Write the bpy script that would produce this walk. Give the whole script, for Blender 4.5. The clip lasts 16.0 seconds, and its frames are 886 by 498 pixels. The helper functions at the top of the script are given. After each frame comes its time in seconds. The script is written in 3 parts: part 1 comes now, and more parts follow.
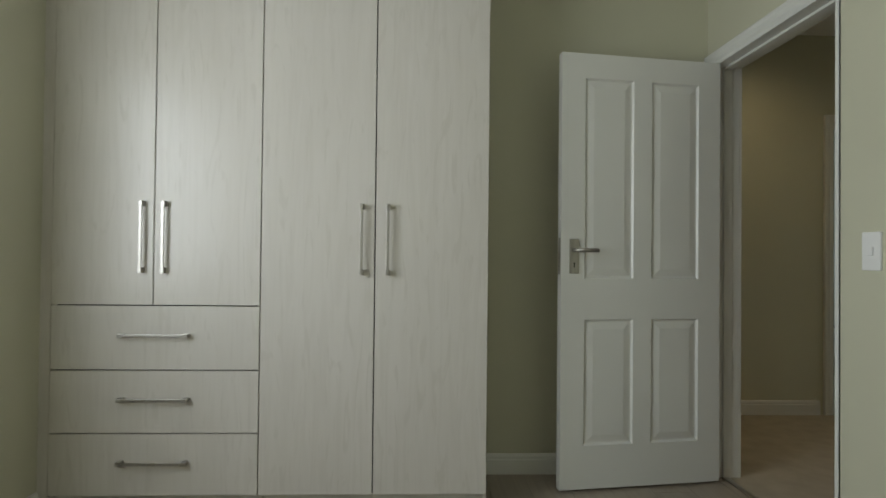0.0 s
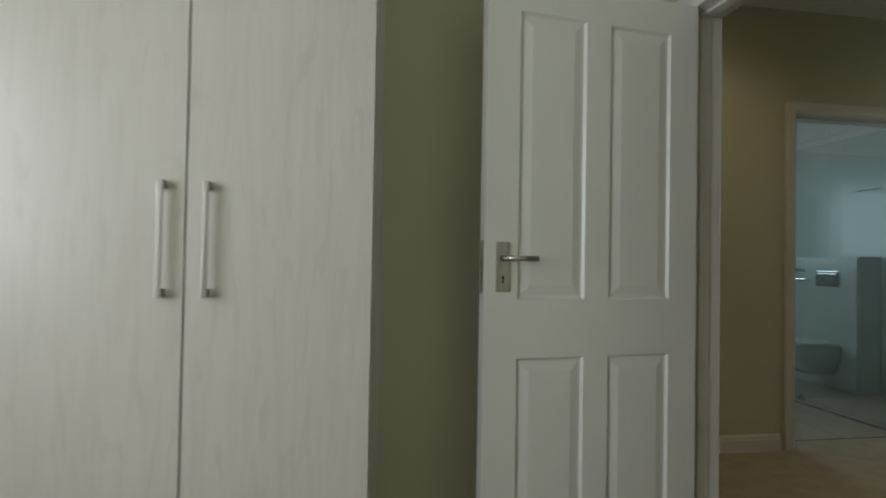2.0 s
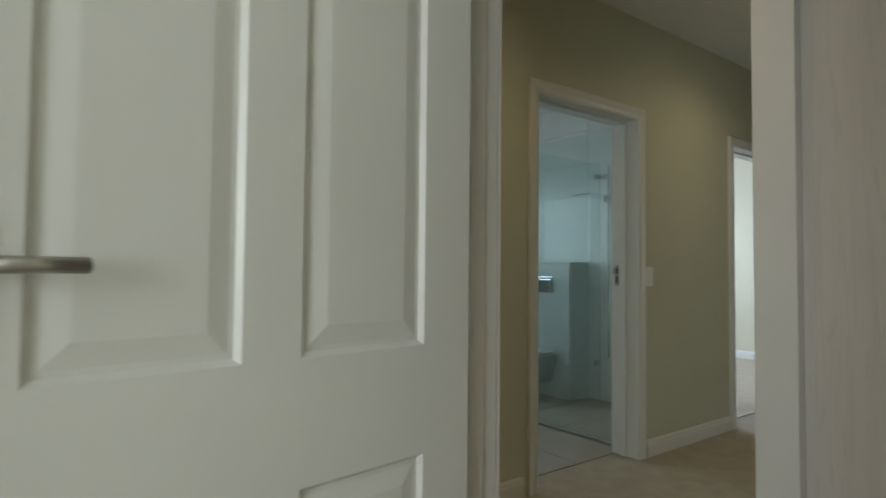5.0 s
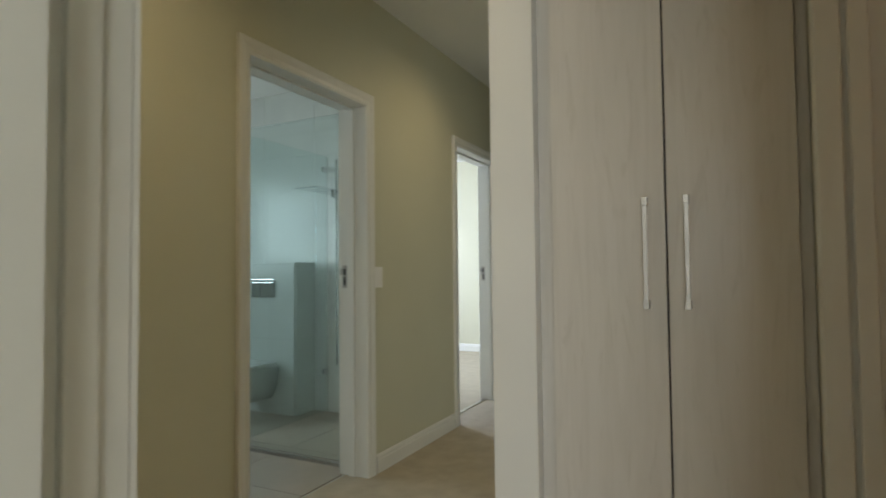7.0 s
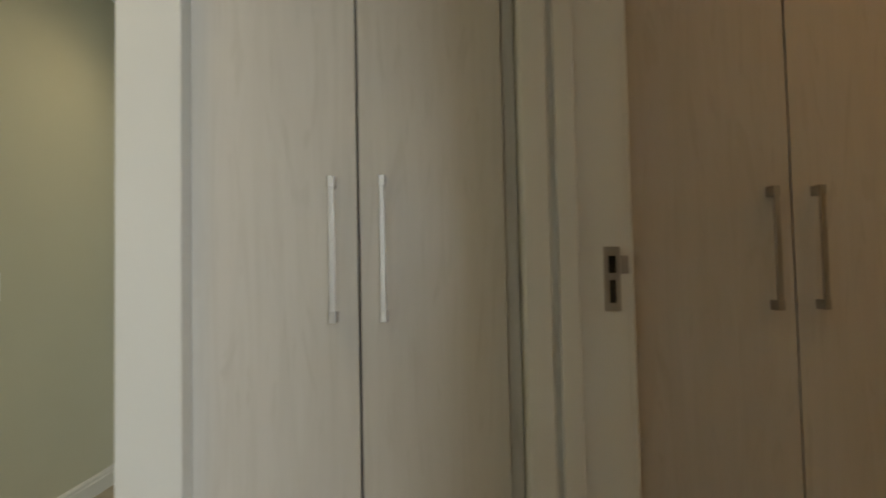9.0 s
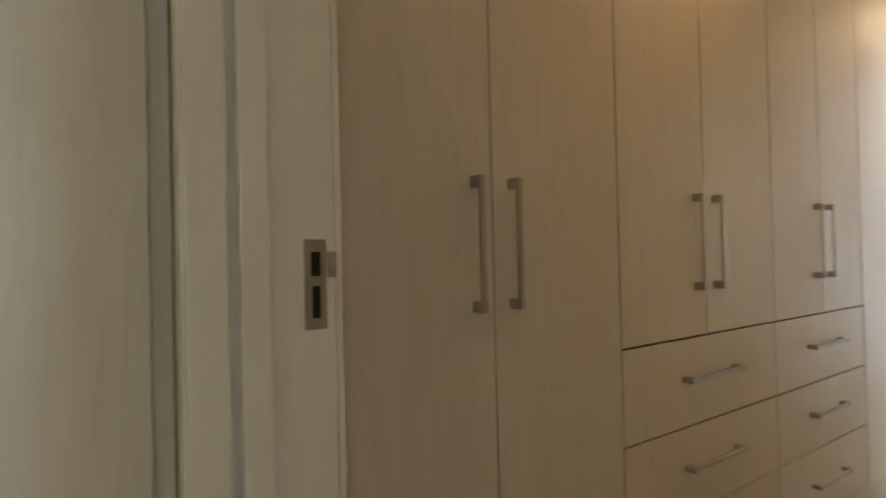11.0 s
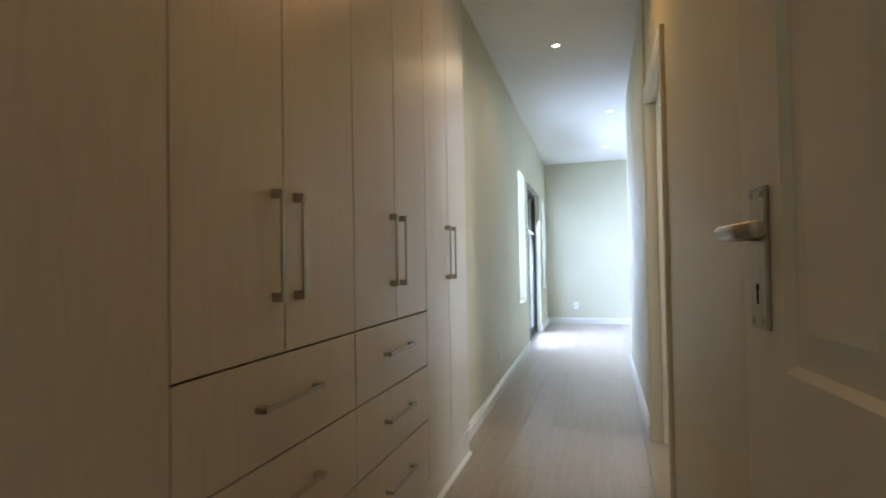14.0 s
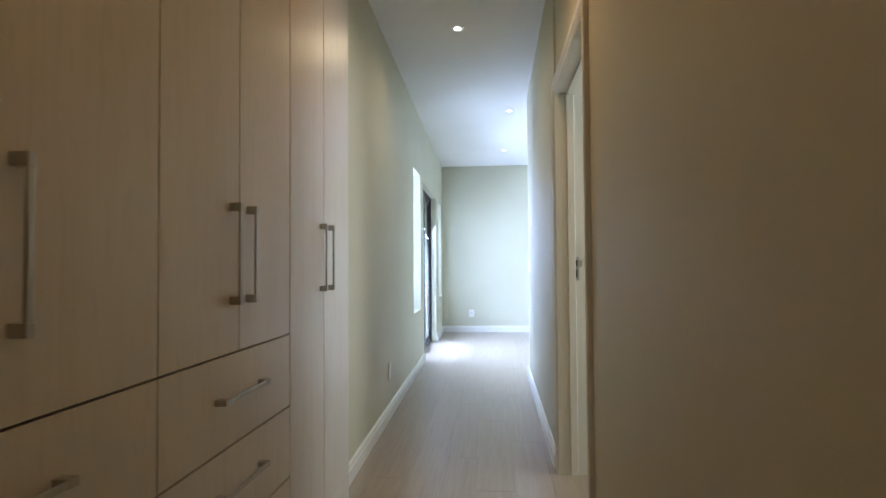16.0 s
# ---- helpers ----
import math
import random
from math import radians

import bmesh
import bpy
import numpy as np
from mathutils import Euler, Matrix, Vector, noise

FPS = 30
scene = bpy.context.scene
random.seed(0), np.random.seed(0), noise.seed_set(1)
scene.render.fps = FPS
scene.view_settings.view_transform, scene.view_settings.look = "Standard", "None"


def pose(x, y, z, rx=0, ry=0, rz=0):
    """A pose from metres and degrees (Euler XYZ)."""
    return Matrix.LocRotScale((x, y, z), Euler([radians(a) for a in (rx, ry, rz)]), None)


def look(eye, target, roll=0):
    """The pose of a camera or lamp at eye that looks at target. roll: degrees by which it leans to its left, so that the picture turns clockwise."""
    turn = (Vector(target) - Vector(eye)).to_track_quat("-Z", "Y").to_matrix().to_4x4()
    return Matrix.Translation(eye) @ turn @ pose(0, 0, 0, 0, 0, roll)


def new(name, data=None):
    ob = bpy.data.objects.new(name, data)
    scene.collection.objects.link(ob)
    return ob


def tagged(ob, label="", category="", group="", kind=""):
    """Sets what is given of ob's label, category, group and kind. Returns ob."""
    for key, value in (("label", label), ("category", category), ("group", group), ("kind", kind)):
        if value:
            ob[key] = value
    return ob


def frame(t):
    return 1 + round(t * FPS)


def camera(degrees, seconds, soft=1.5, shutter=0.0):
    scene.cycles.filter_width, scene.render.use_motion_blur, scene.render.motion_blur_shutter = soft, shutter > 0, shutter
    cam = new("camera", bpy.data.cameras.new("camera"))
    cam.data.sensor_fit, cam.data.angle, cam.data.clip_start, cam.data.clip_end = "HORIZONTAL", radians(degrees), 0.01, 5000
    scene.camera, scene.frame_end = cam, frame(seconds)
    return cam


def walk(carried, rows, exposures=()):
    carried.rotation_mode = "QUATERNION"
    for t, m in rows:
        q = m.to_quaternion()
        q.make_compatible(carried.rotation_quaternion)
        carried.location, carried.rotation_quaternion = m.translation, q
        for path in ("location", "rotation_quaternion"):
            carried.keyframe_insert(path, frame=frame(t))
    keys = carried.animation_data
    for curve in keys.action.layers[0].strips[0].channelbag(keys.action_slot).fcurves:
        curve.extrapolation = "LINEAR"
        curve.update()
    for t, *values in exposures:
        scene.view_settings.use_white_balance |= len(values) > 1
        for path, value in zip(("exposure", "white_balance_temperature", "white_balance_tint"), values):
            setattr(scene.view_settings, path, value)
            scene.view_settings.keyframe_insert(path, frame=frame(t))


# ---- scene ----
cam = camera(75.5, 16.0, shutter=0.5)
PATH = [
    (0, (0.672, -0.022, 1.083), (0.747, 1.976, 1.11), 0.6),
    (0.5, (0.77, 0.177, 1.102), (0.824, 2.176, 1.127), 0.8),
    (1, (0.861, 0.368, 1.089), (0.903, 2.367, 1.12), 0.9),
    (1.5, (0.89, 0.603, 1.118), (1.004, 2.599, 1.143), 1.0),
    (2, (0.885, 0.838, 1.111), (1.219, 2.809, 1.149), 1.0),
    (2.5, (0.982, 1.067, 1.118), (1.478, 3.004, 1.157), 1.0),
    (3, (1.081, 1.278, 1.106), (1.722, 3.172, 1.159), 0.8),
    (3.2, (1.115, 1.346, 1.104), (1.828, 3.213, 1.168), 0.6),
    (5.3, (1.479, 1.922, 1.127), (2.801, 3.421, 1.2), 0.4),
    (5.5, (1.517, 1.955, 1.133), (2.926, 3.372, 1.206), 0.2),
    (6, (1.591, 2.019, 1.134), (3.169, 3.246, 1.21), -0.2),
    (6.5, (1.712, 2.084, 1.125), (3.404, 3.149, 1.202), -0.3),
    (7, (1.806, 2.13, 1.126), (3.595, 3.021, 1.201), -0.6),
    (7.5, (1.894, 2.153, 1.121), (3.771, 2.838, 1.198), -0.7),
    (8, (2.027, 2.168, 1.122), (3.97, 2.636, 1.197), -0.7),
    (8.5, (2.12, 2.146, 1.119), (4.107, 2.366, 1.193), -0.9),
    (9, (2.236, 2.112, 1.117), (4.235, 2.095, 1.197), -1.2),
    (9.2, (2.254, 2.079, 1.117), (4.252, 2.024, 1.191), -1.3),
    (11.3, (2.647, 2.099, 1.134), (4.135, 0.763, 1.163), -1.4),
    (11.5, (2.661, 2.092, 1.126), (4.072, 0.675, 1.162), -1.5),
    (12, (2.671, 2.093, 1.121), (3.926, 0.536, 1.162), -1.5),
    (12.5, (2.698, 2.02, 1.113), (3.795, 0.348, 1.153), -1.3),
    (13, (2.713, 1.941, 1.112), (3.637, 0.168, 1.155), -1.2),
    (13.5, (2.717, 1.871, 1.112), (3.441, 0.007, 1.156), -1.1),
    (14, (2.728, 1.791, 1.108), (3.265, -0.135, 1.152), -1.0),
    (14.5, (2.764, 1.657, 1.114), (3.154, -0.304, 1.16), -0.9),
    (15, (2.795, 1.544, 1.116), (3.084, -0.435, 1.162), -0.6),
    (15.5, (2.806, 1.403, 1.117), (3.026, -0.585, 1.167), -0.5),
    (16, (2.794, 1.245, 1.12), (2.974, -0.746, 1.176), -0.4),
]
walk(cam, [(t, look(eye, target, roll)) for t, eye, target, roll in PATH], [(0,-0.67,6500,10),(1,-0.75,6500,10),(1.6,-0.72,6500,10),(2.4,-0.53,6500,10),(3.2,-0.38,6500,10),(4.4,-0.2,6500,10),(5.5,-0.02,6500,10),(6.2,0.16,6800,10),(7,0.4,6850,10),(9,0.7,6550,10),(11.3,1.2,6500,10),(12,0.74,6500,10),(12.5,0.5,6500,10),(13.2,0.42,6450,10),(14.5,0.42,6300,10),(16,0.36,6150,10)])

# ---- light ----
world = bpy.data.worlds.new("sky")
scene.world = world
world.use_nodes = True
_n = world.node_tree.nodes
_sky = _n.new("ShaderNodeTexSky")
_sky.sky_type = "NISHITA"
_sky.sun_disc = False
_sky.sun_elevation = radians(55)
_sky.sun_rotation = radians(180)
world.node_tree.links.new(_sky.outputs[0], _n["Background"].inputs[0])
_n["Background"].inputs[1].default_value = 0.12
sun = new("sun", bpy.data.lights.new("sun", "SUN"))
sun.data.energy = 2.5
sun.data.angle = radians(0.6)
sun.data.color = (1.0, 0.95, 0.87)
sun.matrix_world = look((2, -40, 55), (0, 0, 0))


def window_light(name, eye, target, w, h, power, color):
    """An area light at one window opening."""
    d = bpy.data.lights.new(name, "AREA")
    d.shape, d.size, d.size_y, d.energy, d.color = "RECTANGLE", w, h, power, color
    ob = new(name, d)
    ob.matrix_world = look(eye, target)
    return ob


DAY = (0.96, 0.99, 1.0)
SKY = (0.53, 0.655, 1.0)
window_light("daylight_bedroom", (-1.02, 0.90, 1.5), (1, 0.90, 1.42), 1.62, 1.20, 57, (0.90, 0.965, 1.0))
window_light("daylight_bathroom", (3.9, 6.96, 1.65), (3.9, 5, 1.75), 1.2, 0.9, 20, (0.74, 0.91, 1.0))
# Unseen source, added to brighten the side room and the passage opposite
window_light("fill_side_room", (0.52, -1.45, 1.6), (2, -1.45, 1.3), 0.9, 0.9, 24, DAY)
window_light("daylight_room", (7.4, 7.05, 1.5), (7.4, 5, 1.3), 1.8, 1.4, 95, (0.66, 0.77, 1.0))
window_light("daylight_slider", (3.92, -6.28, 1.08), (2, -6.28, 0.35), 1.7, 2.0, 195, SKY).data.spread = radians(155)
window_light("daylight_side_a", (3.86, -4.80, 1.37), (2, -4.80, 1.3), 0.6, 1.45, 20, SKY)
window_light("daylight_side_b", (3.92, -7.88, 1.37), (2, -7.88, 1.3), 0.56, 1.45, 14, SKY)


def lamp_light(x, y, z, power, color=(1.0, 0.60, 0.30)):
    """The light of one recessed downlight, or of an added corridor fill lamp."""
    d = bpy.data.lights.new("downlight_beam", "SPOT")
    d.energy, d.color, d.spot_size, d.spot_blend, d.shadow_soft_size = power, color, radians(165), 1.0, 0.2
    ob = new("downlight_beam", d)
    ob.matrix_world = look((x, y, z), (x, y + 0.001, 0))


# Lamps at y -0.95 and 0.80 are unseen, inferred; both at y 3.3 are added fill.
LAMPS = ((3.04, -2.72, 2.78, 22), (2.62, -4.93, 2.78, 6), (2.65, -7.05, 2.78, 6), (2.80, -0.95, 2.78, 23), (2.90, 0.80, 2.78, 10.5), (2.85, 3.30, 2.68, 22), (5.0, 3.3, 2.68, 16))
for _x, _y, _z, _p in LAMPS:
    lamp_light(_x, _y, _z - 0.03, _p, (1.0, 0.53, 0.20) if -2 < _y < 2 else (1.0, 0.78, 0.46))


# ---- materials ----
def mat(name, base, rough=0.5, metal=0.0):
    m = bpy.data.materials.new(name)
    m.use_nodes = True
    b = m.node_tree.nodes["Principled BSDF"]
    b.inputs["Base Color"].default_value = (*base, 1)
    b.inputs["Roughness"].default_value = rough
    b.inputs["Metallic"].default_value = metal
    return m


def vary(m, base, other, scale=(1, 1, 1), detail=4, lo=0.35, hi=0.65, bump=0.0, bump_scale=200, rough_var=0.0, object_var=0.0):
    """Mottle between two colours by a stretched noise, with fine relief."""
    nt = m.node_tree
    b = nt.nodes["Principled BSDF"]
    tc = nt.nodes.new("ShaderNodeTexCoord")
    mp = nt.nodes.new("ShaderNodeMapping")
    mp.inputs["Scale"].default_value = scale
    nt.links.new(tc.outputs["Object"], mp.inputs["Vector"])
    vec = mp.outputs["Vector"]
    if object_var:
        oi = nt.nodes.new("ShaderNodeObjectInfo")
        add = nt.nodes.new("ShaderNodeVectorMath")
        sc = nt.nodes.new("ShaderNodeMath")
        sc.operation = "MULTIPLY"
        sc.inputs[1].default_value = 60.0
        nt.links.new(oi.outputs["Random"], sc.inputs[0])
        nt.links.new(vec, add.inputs[0])
        nt.links.new(sc.outputs[0], add.inputs[1])
        vec = add.outputs[0]
    no = nt.nodes.new("ShaderNodeTexNoise")
    no.inputs["Scale"].default_value = 1.0
    no.inputs["Detail"].default_value = detail
    nt.links.new(vec, no.inputs["Vector"])
    ramp = nt.nodes.new("ShaderNodeValToRGB")
    ramp.color_ramp.elements[0].position, ramp.color_ramp.elements[1].position = lo, hi
    ramp.color_ramp.elements[0].color, ramp.color_ramp.elements[1].color = (*base, 1), (*other, 1)
    nt.links.new(no.outputs["Fac"], ramp.inputs["Fac"])
    nt.links.new(ramp.outputs[0], b.inputs["Base Color"])
    if bump:
        n2 = nt.nodes.new("ShaderNodeTexNoise")
        n2.inputs["Scale"].default_value = bump_scale
        n2.inputs["Detail"].default_value = 3
        nt.links.new(tc.outputs["Object"], n2.inputs["Vector"])
        bp = nt.nodes.new("ShaderNodeBump")
        bp.inputs["Strength"].default_value = bump
        bp.inputs["Distance"].default_value = 0.002
        nt.links.new(n2.outputs["Fac"], bp.inputs["Height"])
        nt.links.new(bp.outputs[0], b.inputs["Normal"])
    return m


def paint(name, base, other, rough=0.6, bump=0.18):
    return vary(mat(name, base, rough), base, other, (1.3, 1.3, 1.3), 6, 0.3, 0.7, bump, 260)


WALL = paint("wall_paint", (0.55, 0.54, 0.41), (0.59, 0.58, 0.445), 0.55)
CEIL = paint("ceiling_paint", (0.78, 0.78, 0.75), (0.82, 0.82, 0.79), 0.8)
TRIM = paint("white_trim_paint", (0.70, 0.70, 0.66), (0.75, 0.75, 0.71), 0.35, 0.05)


def laminate(name, light, dark, rough):
    """Pale wood-print board, its grain running up."""
    m = mat(name, light, rough)
    nt = m.node_tree
    b = nt.nodes["Principled BSDF"]
    tc = nt.nodes.new("ShaderNodeTexCoord")
    oi = nt.nodes.new("ShaderNodeObjectInfo")
    sh = nt.nodes.new("ShaderNodeMath")
    sh.operation = "MULTIPLY"
    sh.inputs[1].default_value = 37.0
    nt.links.new(oi.outputs["Random"], sh.inputs[0])
    add = nt.nodes.new("ShaderNodeVectorMath")
    nt.links.new(tc.outputs["Object"], add.inputs[0])
    nt.links.new(sh.outputs[0], add.inputs[1])
    last = None
    for scale, lo, hi, low, warp in (((17, 17, 1.1), 0.34, 0.56, 0.50, 2.6), ((140, 140, 9.0), 0.30, 0.62, 0.86, 0.3), ((4, 4, 0.9), 0.32, 0.60, 0.55, 0.8), ((15, 15, 2.0), 0.57, 0.66, 1.0, 3.5)):
        mp = nt.nodes.new("ShaderNodeMapping")
        mp.inputs["Scale"].default_value = scale
        nt.links.new(add.outputs[0], mp.inputs["Vector"])
        no = nt.nodes.new("ShaderNodeTexNoise")
        no.inputs["Scale"].default_value = 1
        no.inputs["Detail"].default_value = 5
        no.inputs["Distortion"].default_value = warp
        nt.links.new(mp.outputs[0], no.inputs["Vector"])
        mr = nt.nodes.new("ShaderNodeMapRange")
        mr.inputs["From Min"].default_value, mr.inputs["From Max"].default_value = lo, hi
        mr.inputs["To Min"].default_value = low
        mr.inputs["To Max"].default_value = 1.0 if low < 1 else 0.15
        nt.links.new(no.outputs["Fac"], mr.inputs["Value"])
        if last is None:
            last = mr.outputs[0]
        else:
            mu = nt.nodes.new("ShaderNodeMath")
            mu.operation = "MULTIPLY"
            nt.links.new(last, mu.inputs[0])
            nt.links.new(mr.outputs[0], mu.inputs[1])
            last = mu.outputs[0]
    mix = nt.nodes.new("ShaderNodeMix")
    mix.data_type = "RGBA"
    mix.inputs["A"].default_value = (*dark, 1)
    mix.inputs["B"].default_value = (*light, 1)
    nt.links.new(last, mix.inputs["Factor"])
    nt.links.new(mix.outputs["Result"], b.inputs["Base Color"])
    bp = nt.nodes.new("ShaderNodeBump")
    bp.inputs["Strength"].default_value = 0.12
    bp.inputs["Distance"].default_value = 0.001
    nt.links.new(last, bp.inputs["Height"])
    nt.links.new(bp.outputs[0], b.inputs["Normal"])
    return m


BOARD = laminate("pale_wood_board", (0.64, 0.61, 0.56), (0.575, 0.545, 0.49), 0.30)
# Near-black carcass: the shade in the door gaps is put into its colour
CARCASS_SHADE = mat("carcass_gap_shade", (0.03, 0.027, 0.024), 0.7)
STEEL = vary(mat("brushed_steel", (0.46, 0.44, 0.41), 0.38, 1.0), (0.43, 0.41, 0.38), (0.50, 0.48, 0.45), (60, 60, 4))
CHROME = mat("chrome", (0.75, 0.76, 0.78), 0.08, 1.0)
# Holes aren't cut: thin patches carry their inner shade as colour
HOLE_SHADE = mat("hole_shade", (0.012, 0.011, 0.010), 0.9)
PLASTIC = mat("white_plastic", (0.80, 0.80, 0.78), 0.35)
ALU = mat("charcoal_aluminium", (0.035, 0.037, 0.042), 0.4, 0.3)
CERAMIC = mat("white_ceramic", (0.80, 0.80, 0.78), 0.08)
TILE = vary(mat("pale_wall_tile", (0.60, 0.62, 0.58), 0.25), (0.56, 0.58, 0.55), (0.63, 0.65, 0.61), (3, 3, 3), 5, 0.3, 0.7, object_var=1)
GROUT = mat("tile_grout", (0.50, 0.50, 0.47), 0.8)
FLOORTILE = vary(mat("cream_floor_tile", (0.40, 0.345, 0.28), 0.35), (0.37, 0.32, 0.26), (0.43, 0.37, 0.305), (4, 4, 4), 6, 0.3, 0.7, object_var=1)


def glass(name, tint, rough=0.0):
    m = mat(name, tint, rough)
    b = m.node_tree.nodes["Principled BSDF"]
    b.inputs["Transmission Weight"].default_value = 1.0
    b.inputs["IOR"].default_value = 1.45
    return m


GLASS = glass("clear_glass", (0.93, 0.98, 0.96))
SHOWER_GLASS = glass("shower_glass", (0.88, 0.96, 0.965))


def plank_mat(name, a, bb, rough):
    m = mat(name, a, rough)
    return vary(m, a, bb, (55, 2.2, 55), 6, 0.3, 0.7, 0.06, 90, object_var=1)


PLANK = plank_mat("pale_oak_plank", (0.285, 0.24, 0.185), (0.345, 0.295, 0.235), 0.28)
CARPET = vary(mat("beige_carpet", (0.42, 0.37, 0.29), 0.95), (0.38, 0.335, 0.26), (0.46, 0.41, 0.32), (9, 9, 9), 8, 0.3, 0.7, 0.5, 500)


# ---- mesh helpers ----
def box(bm, x0, x1, y0, y1, z0, z1, bevel=0.0):
    """Adds a box to bm."""
    vs = [bm.verts.new((x, y, z)) for x in (x0, x1) for y in (y0, y1) for z in (z0, z1)]
    faces = [bm.faces.new([vs[i] for i in f]) for f in ((0, 1, 3, 2), (4, 6, 7, 5), (0, 4, 5, 1), (2, 3, 7, 6), (0, 2, 6, 4), (1, 5, 7, 3))]
    if bevel:
        es = list({e for f in faces for e in f.edges})
        bmesh.ops.bevel(bm, geom=es, offset=bevel, segments=2, affect="EDGES", profile=0.6)
    return bm


def boxes(*items, bevel=0.0):
    bm = bmesh.new()
    for it in items:
        box(bm, *it, bevel=bevel)
    return bm


def rod(bm, a, b, r, seg=14, r2=None):
    """Adds a closed cylinder or cone from a to b."""
    a, b = Vector(a), Vector(b)
    d = b - a
    m = Matrix.Translation((a + b) / 2) @ d.to_track_quat("Z", "Y").to_matrix().to_4x4()
    bmesh.ops.create_cone(bm, cap_ends=True, segments=seg, radius1=r, radius2=r if r2 is None else r2, depth=d.length, matrix=m)
    return bm


def part(name, bm, material, parent=None, label=""):
    me = bpy.data.meshes.new(name)
    bmesh.ops.recalc_face_normals(bm, faces=bm.faces)
    bm.to_mesh(me)
    bm.free()
    me.materials.append(material)
    ob = new(name, me)
    if parent is not None:
        ob.parent = parent
    if label:
        ob["label"] = label
    return ob


def struct(name, bm, material, label, category):
    return tagged(part(name, bm, material), label, category, kind="structure")


def thing(name, m, label, category, group="", kind=""):
    e = new(name)
    e.empty_display_size = 0.1
    e.matrix_world = m
    return tagged(e, label, category, group, kind)


# ---- plan ----
CH = 2.68     # ceiling of bedroom and corridor
PH = 2.78     # ceiling of the dressing passage
BW = -0.90    # bedroom west wall
DX0, DX1 = 2.13, 2.26      # wall of the bedroom door
D1A, D1B = 1.945, 2.78     # bedroom door opening along y
CY = 3.92     # corridor face of the bathroom wall
CY1 = 4.09
PX = 2.462     # passage west wall past the side door
PN = 2.452     # passage west wall before it
PE = 3.555    # passage east wall past the cupboards
CF = 3.49     # cupboard front
W2A, W2B = 1.738, 1.945     # wall of the passage door
SE = pose(PE, -1.46, 0, 0, 0, -88.97)     # east wall of passage and main bedroom: x along it, y outwards
FY = -8.36    # main bedroom far wall

# ---- walls ----
T = 0.15
struct("wall_bedroom_west", boxes((BW - T, BW, -1.15, 0.08, 0, CH), (BW - T, BW, 1.72, 2.98, 0, CH), (BW - T, BW, 0.08, 1.72, 0, 0.88), (BW - T, BW, 0.08, 1.72, 2.12, CH)), WALL, "sage beige painted bedroom wall with a window opening", "wall")
struct("wall_bedroom_south", boxes((BW, 2.32, -1.15, -1.0, 0, CH)), WALL, "plain sage beige painted bedroom wall", "wall")
struct("wall_bedroom_north", boxes((BW, DX0, 2.85, 3.0, 0, CH)), WALL, "sage beige painted wall behind the wardrobe and door", "wall")
struct("wall_bedroom_door", boxes((DX0, DX1, D1B + 0.03, CY, 0, CH), (DX0, DX1, D1A - 0.03, D1B + 0.03, 2.07, CH)), WALL, "sage beige painted wall round the bedroom door", "wall")
struct("wall_bedroom_east", boxes((DX0, 2.32, -1.0, D1A - 0.02, 0, CH)), WALL, "sage beige painted bedroom wall with a light switch", "wall")
struct("wall_passage_west", boxes((2.32, PN, -0.87, W2A, 0, PH), (2.32, PX, -4.45, -1.905, 0, PH), (2.32, PN, -1.905, -0.87, 2.07, PH)), WALL, "warm beige painted passage wall with a doorway", "wall")
struct("wall_passage_door", boxes((2.32, 2.378, W2A, W2B, 0, PH), (3.396, 4.1, W2A, W2B, 0, PH), (2.378, 3.396, W2A, W2B, 2.07, PH)), WALL, "painted wall over the passage doorway", "wall")
struct("wall_corridor_north", boxes((DX0, 3.55, CY, CY1, 0, 2.8), (4.47, 5.60, CY, CY1, 0, 2.8), (6.50, 9.3, CY, CY1, 0, 2.8), (3.55, 4.47, CY, CY1, 2.07, 2.8), (5.60, 6.50, CY, CY1, 2.07, 2.8)), WALL, "beige painted corridor wall with two doorways", "wall")
struct("wall_cupboard_end", boxes((3.36, 4.05, 2.615, 2.745, 0, CH)), TRIM, "white painted wall end beside the linen cupboard", "wall")
struct("wall_corridor_south", boxes((4.05, 9.3, 2.615, 2.745, 0, CH)), WALL, "beige painted corridor wall", "wall")
struct("wall_cupboard_back", boxes((4.05, 4.2, -1.47, 2.615, 0, PH)), WALL, "painted wall behind the built-in cupboards", "wall")
_e = struct("wall_passage_east", boxes(*[(a, b, 0, 0.22, lo, hi) for a, b, lo, hi in ((0, 3.02, 0, PH), (3.02, 3.66, 0, 0.63), (3.02, 3.66, 2.12, PH), (3.66, 3.96, 0, PH), (3.96, 5.69, 2.10, PH), (5.69, 6.12, 0, PH), (6.12, 6.72, 0, 0.62), (6.12, 6.72, 2.12, PH), (6.72, 6.92, 0, PH))], (0, 0.15, 0.22, 0.66, 0, PH)), WALL, "pale painted wall with a sliding door between two narrow windows", "wall")
_e.matrix_world = SE
struct("wall_main_far", boxes((-0.6, 4.0, FY - 0.15, FY, 0, PH)), WALL, "pale painted far wall of the main bedroom", "wall")
struct("wall_main_west", boxes((-0.75, -0.6, FY - 0.15, -4.45, 0, PH)), WALL, "plain painted wall of the main bedroom", "wall")
struct("wall_main_north", boxes((-0.75, 2.32, -4.6, -4.45, 0, PH)), WALL, "plain painted wall of the main bedroom", "wall")
